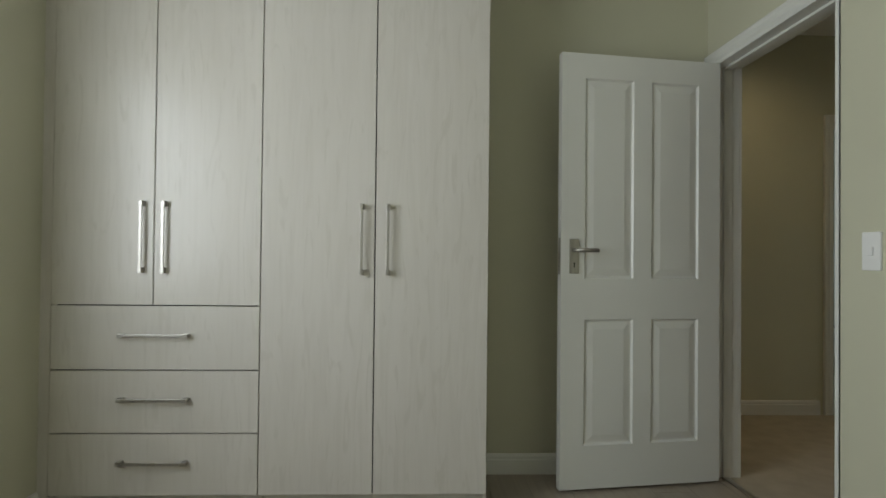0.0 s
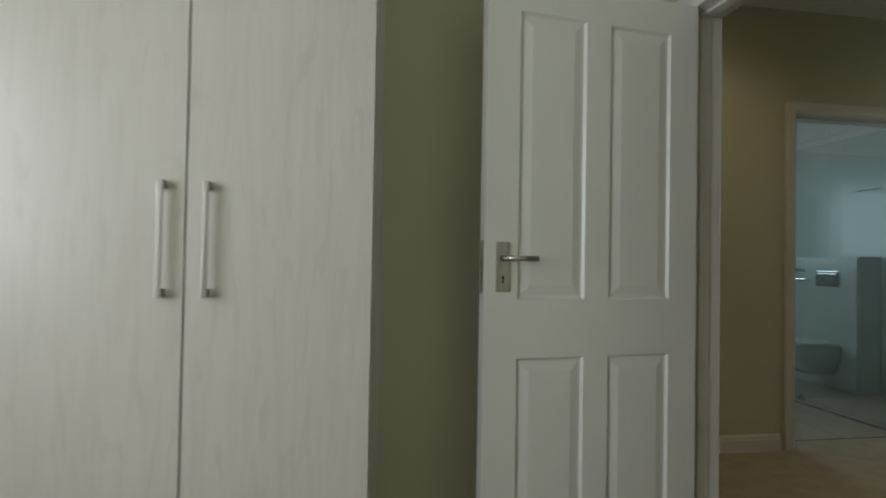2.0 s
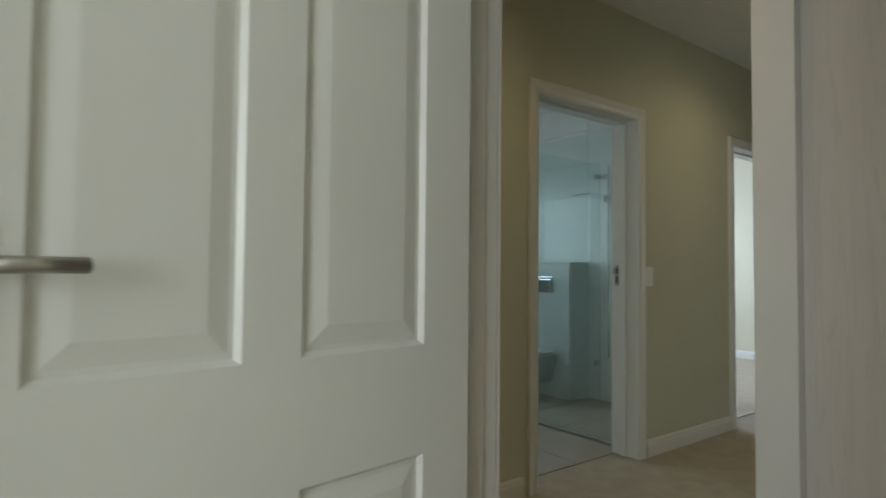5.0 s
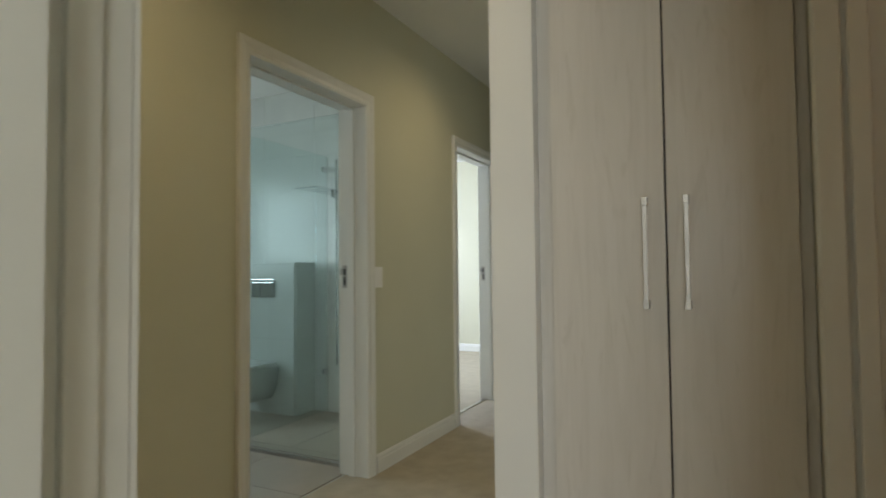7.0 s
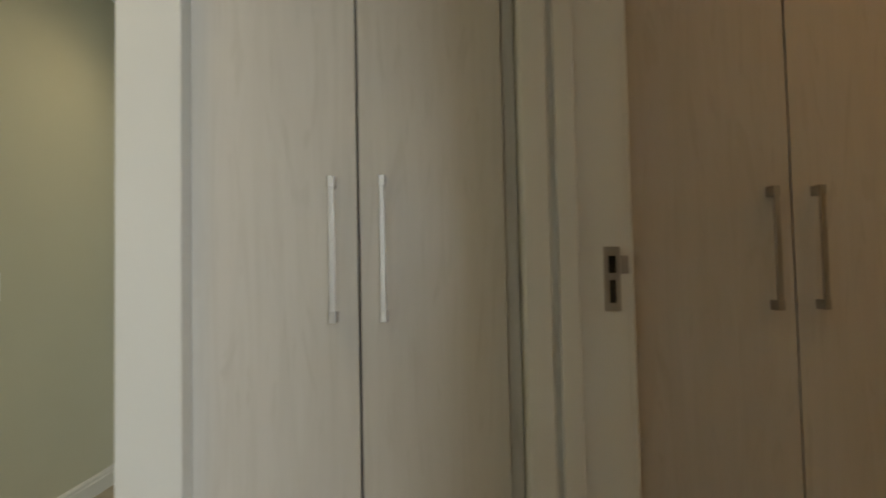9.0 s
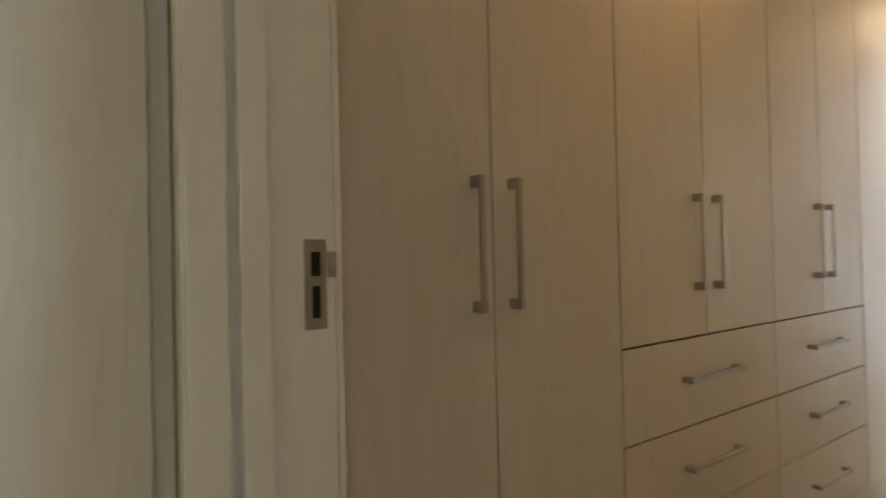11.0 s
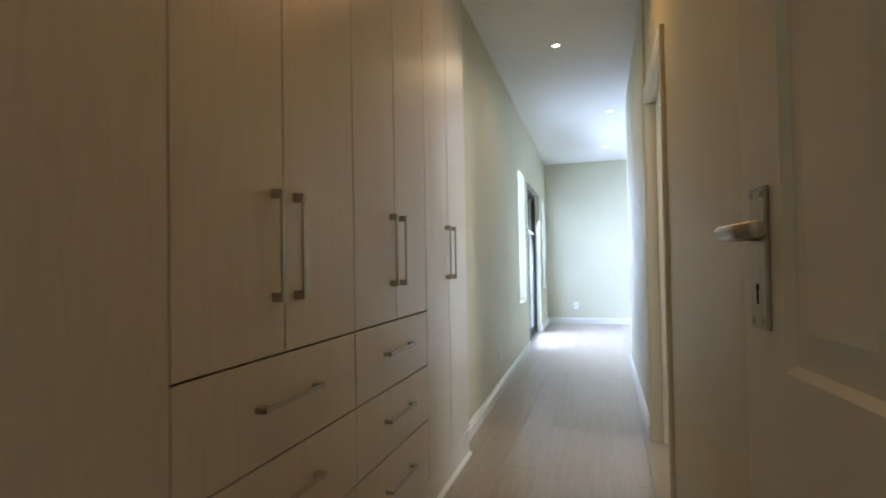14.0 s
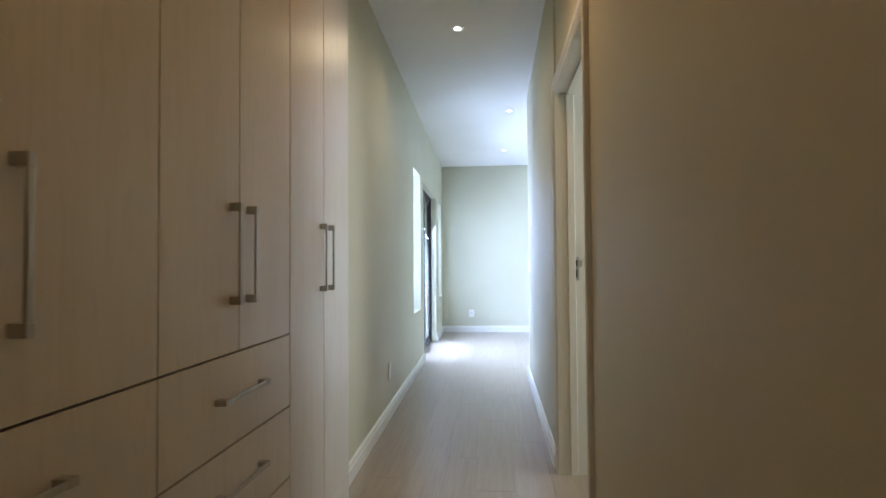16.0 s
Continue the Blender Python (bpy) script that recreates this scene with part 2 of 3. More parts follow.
# The opening at the west is unseen, left for the side room's added light
struct("wall_store", boxes((0.6, 2.32, -2.3, -2.2, 0, PH), (0.6, 2.32, -0.75, -0.65, 0, PH), (0.5, 0.6, -2.3, -1.9, 0, PH), (0.5, 0.6, -1.0, -0.65, 0, PH), (0.5, 0.6, -1.9, -1.0, 0, 1.15), (0.5, 0.6, -1.9, -1.0, 2.05, PH)), WALL, "plain painted walls of a side room", "wall")
# bathroom and second bedroom
struct("wall_bathroom_east", boxes((5.56, 5.70, CY1, 7.0, 0, 2.8)), TILE, "pale tiled bathroom wall", "wall")
struct("wall_bathroom_west", boxes((2.13, 2.28, CY1, 7.0, 0, 2.8)), TILE, "pale tiled bathroom wall", "wall")
struct("wall_bathroom_north", boxes((2.28, 3.3, 6.85, 7.0, 0, 2.8), (4.5, 5.56, 6.85, 7.0, 0, 2.8), (3.3, 4.5, 6.85, 7.0, 0, 1.2), (3.3, 4.5, 6.85, 7.0, 2.1, 2.8)), TILE, "pale tiled bathroom wall with a window opening", "wall")
struct("wall_room_east", boxes((9.15, 9.3, CY1, 7.1, 0, 2.8)), WALL, "pale painted wall of the second bedroom", "wall")
struct("wall_room_north", boxes((5.70, 6.5, 6.95, 7.1, 0, 2.8), (8.3, 9.15, 6.95, 7.1, 0, 2.8), (6.5, 8.3, 6.95, 7.1, 0, 0.8), (6.5, 8.3, 6.95, 7.1, 2.2, 2.8)), WALL, "pale painted wall with a window opening", "wall")
struct("wall_corridor_east", boxes((9.15, 9.3, 2.745, CY, 0, 2.8)), WALL, "beige painted corridor end wall", "wall")
# floors and ceilings
struct("floor_bedroom", boxes((BW - T, DX0 + 0.06, -1.15, 3.0, -0.1, -0.006)), PLANK, "grey brown wood plank floor", "floor")
struct("floor_corridor", boxes((DX0 + 0.06, 9.3, W2B - 0.08, CY1 - 0.03, -0.1, 0.0)), CARPET, "plain beige corridor floor", "floor")
struct("floor_bathroom", boxes((2.13, 5.7, CY1 - 0.03, 7.0, -0.1, -0.006)), GROUT, "cream tiled bathroom floor", "floor")
struct("floor_room", boxes((5.7, 9.3, CY1 - 0.03, 7.1, -0.1, 0.0)), CARPET, "beige carpeted bedroom floor", "floor")
struct("floor_passage", boxes((0.5, 4.2, FY - 0.15, W2B - 0.08, -0.1, -0.006), (-0.75, 0.5, FY - 0.15, -4.45, -0.1, -0.006)), PLANK, "pale oak plank floor of the passage and main bedroom", "floor")
struct("ceiling_bedroom", boxes((BW - T, 2.32, -1.15, 3.0, CH, CH + 0.1)), CEIL, "plain white painted ceiling", "ceiling")
struct("ceiling_corridor", boxes((DX0, 9.3, W2B, CY, CH + 0.002, CH + 0.1)), CEIL, "plain white painted corridor ceiling", "ceiling")
struct("ceiling_bathroom", boxes((2.13, 9.3, CY1, 7.1, 2.66, 2.8)), CEIL, "plain white bathroom ceiling", "ceiling")
struct("ceiling_passage", boxes((-0.75, 4.2, FY - 0.15, W2A, PH, PH + 0.1)), CEIL, "plain white ceiling with recessed downlights", "ceiling")
struct("ground", boxes((-150, 150, -150, 150, -0.5, -0.15)), mat("pale_paving", (0.25, 0.24, 0.21), 0.9), "pale paved ground outside", "ground")


# ---- trim ----
def skirting(name, segments, label="white painted moulded skirting board"):
    """Moulded boards; each segment runs from a to b with the wall on its left."""
    prof = ((0, 0), (0.018, 0), (0.018, 0.070), (0.013, 0.076), (0.013, 0.088), (0.007, 0.098), (0.0, 0.100))
    e = thing(name, Matrix(), label, "skirting board", kind="structure")
    for a, b in segments:
        a, b = Vector((*a, 0)), Vector((*b, 0))
        d = (b - a).normalized()
        n = Vector((d.y, -d.x, 0))
        bm = bmesh.new()
        ra = [bm.verts.new(a + n * u + Vector((0, 0, z))) for u, z in prof]
        rb = [bm.verts.new(b + n * u + Vector((0, 0, z))) for u, z in prof]
        for i in range(len(prof)):
            j = (i + 1) % len(prof)
            bm.faces.new((ra[i], ra[j], rb[j], rb[i]))
        bm.faces.new(ra)
        bm.faces.new(rb[::-1])
        part("skirting_board", bm, TRIM, e)
    return e


def east(s):
    """The point of the east wall's foot at s along it."""
    p = SE @ Vector((s, 0, 0))
    return (p.x, p.y)


skirting("baseboard_bedroom", [((1.003, 2.85), (2.06, 2.85)), ((BW, -1.0), (BW, 2.40)), ((DX0, D1A - 0.02), (DX0, -1.0))])
skirting("baseboard_corridor", [((DX1, CY), (3.48, CY)), ((4.53, CY), (5.55, CY)), ((6.56, CY), (9.15, CY)), ((DX1, 2.84), (DX1, CY))])
skirting("baseboard_passage", [((PE, -1.46), east(3.96)), (east(5.69), east(6.90)), (east(6.90), (-0.6, FY)), ((PX, -4.6), (PX, -1.96)), ((PN, -0.80), (PN, W2A))])
skirting("baseboard_room", [((9.15, 6.95), (9.15, CY1)), ((5.7, 6.95), (9.15, 6.95))])


def door_frame(name, m, width, thick, label, far=True, near=True, stop=0.0, strike=0, strike_y=None, skip=()):
    """Jambs, head and architraves. Local x across the opening, y through the wall, the near face at y = 0."""
    e = thing(name, m, label, "door frame", kind="structure")
    H = 2.045
    for side, x0, x1 in (("jamb", -0.03, 0.0), ("jamb", width, width + 0.03)):
        bm = boxes((x0, x1, 0, thick, 0, H + 0.025), bevel=0.002)
        if stop:
            s = (0.0, 0.012) if x0 < 0 else (width - 0.012, width)
            box(bm, s[0], s[1], stop, stop + 0.04, 0, H - 0.012, bevel=0.003)
        part(side, bm, TRIM, e)
    bm = boxes((0.0, width, 0, thick, H, H + 0.025), bevel=0.002)
    if stop:
        box(bm, 0.0, width, stop, stop + 0.04, H - 0.012, H, bevel=0.003)
    part("head", bm, TRIM, e)
    AW = 0.07
    prof = ((0.0, 0.010), (0.012, 0.016), (0.030, 0.014), (0.046, 0.020), (0.064, 0.022), (AW, 0.018))
    for sgn, y0, wanted in ((-1, 0.0, near), (1, thick, far)):
        if not wanted:
            continue
        for piece in range(3):
            if (sgn, piece) in skip:
                continue
            bm = bmesh.new()
            rows = []
            for u, d in (prof[0][:1] + (0.0,), *prof, (AW, 0.0)):
                y = y0 + sgn * d
                if piece == 0:
                    ends = ((-u, y, 0), (-u, y, H + u))
                elif piece == 1:
                    ends = ((-u, y, H + u), (width + u, y, H + u))
                else:
                    ends = ((width + u, y, H + u), (width + u, y, 0))
                rows.append([bm.verts.new(p) for p in ends])
            for a, b in zip(rows, rows[1:]):
                bm.faces.new((a[0], a[1], b[1], b[0]))
            bm.faces.new([r[0] for r in rows])
            bm.faces.new([r[1] for r in rows][::-1])
            part("architrave", bm, TRIM, e)
    if strike:
        x = 0.0 if strike < 0 else width
        i = 1 if strike < 0 else -1
        y = strike_y
        a, b = sorted((x, x + i * 0.002))
        pl = part("strike_plate", boxes((a, b, y - 0.016, y + 0.016, 1.033, 1.160)), STEEL, e, "brushed steel strike plate")
        a, b = sorted((x + i * 0.002, x + i * 0.0026))
        part("latch_hole", boxes((a, b, y - 0.007, y + 0.007, 1.108, 1.142)), HOLE_SHADE, pl)
        part("bolt_hole", boxes((a, b, y - 0.006, y + 0.006, 1.049, 1.094)), HOLE_SHADE, pl)
        a, b = sorted((x - i * 0.001, x + i * 0.003))
        part("lip", boxes((a, b, y + (-0.032 if y < thick / 2 else 0.016), y + (-0.016 if y < thick / 2 else 0.032), 1.106, 1.142), bevel=0.001), STEEL, pl)
    return e


# local x runs along +y, local y along -x
door_frame("door_1", pose(DX1, D1A, 0, 0, 0, 90), D1B - D1A, DX1 - DX0, "white moulded bedroom door frame", far=True, near=True, stop=0.045, skip=((1, 0),))
door_frame("door_2", pose(2.408, W2A, 0), 0.958, W2B - W2A, "white passage door frame with steel strike plate", stop=0.098, skip=((-1, 0), (1, 2)), strike=1, strike_y=0.031)
door_frame("door_3", pose(PN, -1.88, 0, 0, 0, 90), 0.99, PN - 2.31, "white side-room door frame with steel strike plate", stop=0.05, strike=-1, strike_y=0.092)
part("moulding", boxes((0.944, 0.958, 0.152, 0.205, 0, 2.044), bevel=0.004), TRIM, bpy.data.objects["door_2"])
part("backing_strip", boxes((0.995, 1.058, -0.002, 0.016, 0, 2.11)), TRIM, bpy.data.objects["door_3"])
door_frame("door_4", pose(3.58, CY, 0), 0.86, CY1 - CY, "white bathroom door frame with steel strike plate", stop=0.07, strike=1, strike_y=0.14)
door_frame("door_5", pose(5.63, CY, 0), 0.84, CY1 - CY, "white second bedroom door frame", stop=0.07, strike=1, strike_y=0.14)


# ---- doors ----
def panel_leaf(w, h, th):
    """A four-panel moulded leaf: hinge at x = 0, thickness from y = 0 to th."""
    bm = bmesh.new()
    st, mu = 0.115, 0.092
    pw = (w - 2 * st - mu) / 2
    xs = (0, st, st + pw, st + pw + mu, w - st, w)
    zs = (0.0, 0.20, 0.785, 0.975, 1.915, h)
    loops = ((0.0, 0.0), (0.008, 0.009), (0.016, 0.009), (0.046, 0.003))
    for y0, s in ((0.0, 1), (th, -1)):
        for i in range(5):
            for j in range(5):
                x0, x1, z0, z1 = xs[i], xs[i + 1], zs[j], zs[j + 1]
                hole = i in (1, 3) and j in (1, 3)
                rings = []
                for u, d in (loops if hole else loops[:1]):
                    rings.append([bm.verts.new(p) for p in ((x0 + u, y0 + s * d, z0 + u), (x1 - u, y0 + s * d, z0 + u), (x1 - u, y0 + s * d, z1 - u), (x0 + u, y0 + s * d, z1 - u))])
                for a, b in zip(rings, rings[1:]):
                    for k in range(4):
                        bm.faces.new((a[k], a[(k + 1) % 4], b[(k + 1) % 4], b[k]))
                bm.faces.new(rings[-1])
    for p in (((0, 0, 0), (0, th, 0), (0, th, h), (0, 0, h)), ((w, 0, 0), (w, th, 0), (w, th, h), (w, 0, h)), ((0, 0, 0), (w, 0, 0), (w, th, 0), (0, th, 0)), ((0, 0, h), (w, 0, h), (w, th, h), (0, th, h))):
        bm.faces.new([bm.verts.new(q) for q in p])
    bmesh.ops.remove_doubles(bm, verts=bm.verts, dist=0.0001)
    return bm


def panel_door(name, m, label, w=0.80, h=2.03, th=0.04, dz=0.0):
    e = thing(name, m, label, "door")
    leaf = part("leaf", panel_leaf(w, h, th), TRIM, e)
    for y0, s in ((0.0, -1), (th, 1)):
        a, b = sorted((y0, y0 + s * 0.006))
        cx = w - 0.062
        pl = part("handle_plate", boxes((cx - 0.023, cx + 0.023, a, b, 1.0 + dz, 1.16 + dz), bevel=0.002), STEEL, leaf, "brushed steel handle plate")
        bm = bmesh.new()
        rod(bm, (cx, b if s > 0 else a, 1.108 + dz), (cx, y0 + s * 0.042, 1.108 + dz), 0.009)
        bmesh.ops.create_uvsphere(bm, u_segments=14, v_segments=8, radius=0.009, matrix=Matrix.Translation((cx, y0 + s * 0.042, 1.108 + dz)))
        rod(bm, (cx, y0 + s * 0.042, 1.108 + dz), (cx - 0.104, y0 + s * 0.042, 1.108 + dz), 0.009)
        bmesh.ops.create_uvsphere(bm, u_segments=14, v_segments=8, radius=0.009, matrix=Matrix.Translation((cx - 0.104, y0 + s * 0.042, 1.108 + dz)) @ Matrix.Diagonal((0.5, 1, 1, 1)))
        for f in bm.faces:
            f.smooth = True
        part("lever", bm, STEEL, leaf)
        yk = y0 + s * 0.0066
        a2, b2 = sorted((y0 + s * 0.005, yk))
        bm = bmesh.new()
        rod(bm, (cx, a2, 1.047 + dz), (cx, b2, 1.047 + dz), 0.0042, 12)
        box(bm, cx - 0.0025, cx + 0.0025, a2, b2, 1.028 + dz, 1.045 + dz)
        part("keyhole", bm, HOLE_SHADE, leaf)
        for dx in (-0.013, 0.013):
            for z in (1.009 + dz, 1.151 + dz):
                part("screw", rod(bmesh.new(), (cx + dx, a2, z), (cx + dx, y0 + s * 0.0072, z), 0.0038, 10), STEEL, leaf)
    part("lock_face", boxes((w, w + 0.0015, th / 2 - 0.011, th / 2 + 0.011, 0.995 + dz, 1.165 + dz)), STEEL, leaf)
    for z in (0.22, 1.80):
        part("hinge", rod(bmesh.new(), (-0.004, -0.006, z), (-0.004, -0.006, z + 0.1), 0.0055, 10), STEEL, leaf)
    return e


def along(a, b):
    """The pose with its origin at a and its x axis towards b, on the floor."""
    d = Vector(b) - Vector(a)
    return pose(a[0], a[1], 0.012, 0, 0, math.degrees(math.atan2(d.y, d.x)))


panel_door("bedroom_door", along((2.118, 2.75), (1.312, 2.642)), "white four-panel bedroom door standing open beside the wardrobe", w=0.813)
panel_door("passage_door", along((2.440, W2A - 0.004), (2.522, 1.0)), "white four-panel door standing open along the passage wall", w=0.733, dz=0.014)


# ---- fitted cupboards ----
def bar_handle(parent, x, z, upright=True, L=0.285, face=0.0):
    """A slim bar on two end blocks, standing off the face towards -y."""
    bm = bmesh.new()
    h = L / 2
    if upright:
        box(bm, x - 0.006, x + 0.006, face - 0.030, face - 0.023, z - h, z + h, bevel=0.0012)
        for s in (-1, 1):
            c = z + s * (h - 0.011)
            box(bm, x - 0.0075, x + 0.0075, face - 0.031, face, c - 0.011, c + 0.011, bevel=0.0012)
    else:
        box(bm, x - h, x + h, face - 0.030, face - 0.023, z - 0.006, z + 0.006, bevel=0.0012)
        for s in (-1, 1):
            c = x + s * (h - 0.011)
            box(bm, c - 0.011, c + 0.011, face - 0.031, face, z - 0.0075, z + 0.0075, bevel=0.0012)
    return part("handle", bm, STEEL, parent, "brushed steel bar handle")


def cupboard(name, m, w, gap, label, depth=0.55, top=2.6, foot=0.08, drawers=(), hz=1.153, hl=0.285, off=0.052, group=""):
    """Two doors that meet at x = gap, over drawers whose upper edges are given. The front faces -y at y = 0."""
    e = thing(name, m, label, "cupboard", group)
    part("carcass", boxes((0.0, w, 0.021, depth, foot, top)), CARCASS_SHADE, e)
    part("side_panel", boxes((-0.0005, 0.0155, 0.020, depth + 0.001, 0.0, top + 0.001)), BOARD, e)
    part("side_panel", boxes((w - 0.0155, w + 0.0005, 0.020, depth + 0.001, 0.0, top + 0.001)), BOARD, e)
    part("plinth", boxes((0.016, w - 0.016, 0.03, 0.048, 0, foot)), BOARD, e)
    g = 0.0027
    z0 = drawers[0] if drawers else foot
    for x0, x1, hx in ((0.0, gap, gap - off), (gap, w, gap + off)):
        d = part("door", boxes((x0 + g, x1 - g, 0.0, 0.018, z0 + g, top), bevel=0.0008), BOARD, e)
        bar_handle(d, hx, hz, L=hl)
    for za, zb in zip(drawers, (*drawers[1:], foot)):
        d = part("drawer", boxes((g, w - g, 0.0, 0.018, zb + g, za - g), bevel=0.0008), BOARD, e)
        bar_handle(d, w / 2, (za + zb) / 2 + 0.011, upright=False)
    return e


cupboard("wardrobe", pose(-0.855, 2.40, 0), 0.855, 0.415, "pale wood-grain wardrobe with two doors over three drawers", depth=0.445, top=CH - 0.01, drawers=(0.868, 0.600, 0.338), off=0.045, hl=0.298, group="bedroom wardrobes")
cupboard("wardrobe", pose(0.0, 2.40, 0), 0.957, 0.476, "pale wood-grain tall wardrobe with two doors", depth=0.445, top=CH - 0.01, off=0.055, hl=0.298, group="bedroom wardrobes")
tagged(part("filler_panel", boxes((BW, -0.857, 2.405, 2.42, 0, CH - 0.01)), BOARD), "narrow pale wood-grain filler strip beside the wardrobe", "panel")
tagged(part("filler_panel", boxes((0.959, 1.002, 2.828, 2.849, 0, CH - 0.01), bevel=0.002), BOARD), "narrow wood-grain scribing strip between wardrobe and wall", "panel")
cupboard("linen_cupboard", pose(3.385, 2.574, 0, 0, 0, -90), 0.600, 0.303, "pale wood-grain linen cupboard with two tall doors", top=CH - 0.01, off=0.05, hz=1.166, hl=0.290)
for _a, _b in ((1.947, 1.973), (2.575, 2.614)):
    tagged(part("filler_panel", boxes((3.405, 3.425, _a, _b, 0, CH - 0.01)), BOARD), "narrow pale filler strip beside the linen cupboard", "panel", "linen cupboard fillers")
CUP = "passage cupboards"
for y0, w, g, dr in ((1.735, 0.815, 0.407, ()), (0.920, 0.806, 0.393, (0.890, 0.648, 0.410)), (0.114, 0.766, 0.378, (0.890, 0.648, 0.410)), (-0.652, 0.786, 0.390, ())):
    cupboard("passage_cupboard", pose(CF, y0, 0, 0, 0, -90), w, g, "pale wood-grain passage cupboard with two doors over three drawers" if dr else "pale wood-grain tall passage cupboard with two doors", top=2.62, foot=0.15, drawers=dr, hz=1.154, hl=0.270, off=0.05, group=CUP)
tagged(part("filler_panel", boxes((CF + 0.03, CF + 0.07, -1.4595, -1.4395, 0.0, 2.62)), BOARD), "narrow pale filler strip between cupboard and wall", "panel")
tagged(part("plinth_board", boxes((CF + 0.0015, CF + 0.02, -1.438, 1.735, 0, 0.149)), BOARD), "pale wood-grain plinth board under the passage cupboards", "plinth")
bm = bmesh.new()
_q = [bm.verts.new((CF + 0.001 - u, y, z)) for y in (-1.438, 1.735) for u, z in ((0, 0), (0.016, 0), (0.015, 0.008), (0.010, 0.016), (0, 0.020))]
for k in range(5):
    bm.faces.new((_q[k], _q[(k + 1) % 5], _q[5 + (k + 1) % 5], _q[5 + k]))
bm.faces.new(_q[:5])
bm.faces.new(_q[5:])
tagged(part("floor_bead", bm, TRIM), "thin white quadrant bead along the cupboard plinth", "bead")
tagged(part("bulkhead", boxes((CF + 0.005, 4.05, -1.452, 1.735, 2.625, PH - 0.002)), WALL), "painted bulkhead over the passage cupboards", "bulkhead", kind="structure")


# ---- windows ----
def window(name, m, w, h, label, sashes=1, bar=0.05, material=ALU):
    """Framed glass. Local x across, y outwards, z up from the sill."""
    e = thing(name, m, label, "window", kind="structure")
    part("window_frame", boxes((0, bar, 0, 0.045, 0, h), (w - bar, w, 0, 0.045, 0, h), (bar, w - bar, 0, 0.045, 0, bar), (bar, w - bar, 0, 0.045, h - bar, h), bevel=0.002), material, e, "charcoal aluminium frame")
    sw = (w - 2 * bar + 0.05 * (sashes - 1)) / sashes
    for i in range(sashes):
        x0 = bar + i * (sw - 0.05)
        y0 = 0.004 if i % 2 == 0 else 0.024
        if sashes > 1:
            s = part("sash", boxes((x0, x0 + 0.05, y0, y0 + 0.018, bar, h - bar), (x0 + sw - 0.05, x0 + sw, y0, y0 + 0.018, bar, h - bar), (x0 + 0.05, x0 + sw - 0.05, y0, y0 + 0.018, bar, bar + 0.06), (x0 + 0.05, x0 + sw - 0.05, y0, y0 + 0.018, h - bar - 0.05, h - bar)), material, e)
            p = part("pane", boxes((x0 + 0.05, x0 + sw - 0.05, y0 + 0.006, y0 + 0.011, bar + 0.06, h - bar - 0.05)), GLASS, s)
        else:
            p = part("pane", boxes((x0, x0 + sw, 0.02, 0.025, bar, h - bar)), GLASS, e)
        p.visible_shadow = False
    return e


# the outside lies to +x: local x along -y
window("window_1", SE @ pose(3.96, 0.07, 0), 1.73, 2.10, "charcoal aluminium sliding glass door in the main bedroom", sashes=2)
window("window_2", SE @ pose(3.02, 0.14, 0.63), 0.64, 1.49, "narrow fixed window beside the sliding door", bar=0.03)
window("window_3", SE @ pose(6.12, 0.14, 0.62), 0.60, 1.50, "narrow fixed window beside the sliding door", bar=0.03)


# ---- lamps, switches and sockets ----
GLOW = mat("lamp_glow", (1, 1, 1), 0.5)
GLOW.node_tree.nodes["Principled BSDF"].inputs["Emission Color"].default_value = (1.0, 0.93, 0.82, 1)
GLOW.node_tree.nodes["Principled BSDF"].inputs["Emission Strength"].default_value = 12


def downlight(x, y, z):
    e = thing("downlight", pose(x, y, z), "round white recessed ceiling downlight switched on", "downlight", "ceiling downlights")
    bm = bmesh.new()
    N = 28
    prof = ((0.030, 0.001), (0.034, -0.006), (0.044, -0.006), (0.048, -0.001))
    rings = [[bm.verts.new((r * math.cos(2 * math.pi * k / N), r * math.sin(2 * math.pi * k / N), h)) for k in range(N)] for r, h in prof]
    for a, b in zip(rings, rings[1:]):
        for k in range(N):
            bm.faces.new((a[k], a[(k + 1) % N], b[(k + 1) % N], b[k]))
    part("trim_ring", bm, PLASTIC, e)
    part("lens", rod(bmesh.new(), (0, 0, -0.001), (0, 0, -0.003), 0.021, 24), GLOW, e, "glowing lamp lens")
    return e


# Fittings for every lamp, the two added in the corridor included
for _x, _y, _z, _p in LAMPS:
    downlight(_x, _y, _z)


def switch_plate(name, m, label, w=0.075, h=0.118, rockers=1):
    """A plate against the wall at y = 0, facing -y."""
    e = thing(name, m, label, "switch")
    part("plate", boxes((-w / 2, w / 2, -0.008, 0, -h / 2, h / 2), bevel=0.003), PLASTIC, e)
    for k in range(rockers):
        z = (k - (rockers - 1) / 2) * 0.034
        part("rocker", boxes((-0.011, 0.011, -0.012, -0.008, z - 0.014, z + 0.014), bevel=0.0015), PLASTIC, e)
    return e


def socket(m, label):
    e = thing("wall_socket", m, label, "socket", "wall sockets")
    part("plate", boxes((-0.04, 0.04, -0.009, 0, -0.06, 0.06), bevel=0.003), PLASTIC, e)
    for x, z in ((0, 0.018), (-0.012, -0.006), (0.012, -0.006)):
        part("pin_hole", rod(bmesh.new(), (x, -0.0095, z), (x, -0.0085, z), 0.0042, 10), HOLE_SHADE, e)
    part("rocker", boxes((-0.008, 0.008, -0.012, -0.009, 0.034, 0.05), bevel=0.001), PLASTIC, e)
    return e


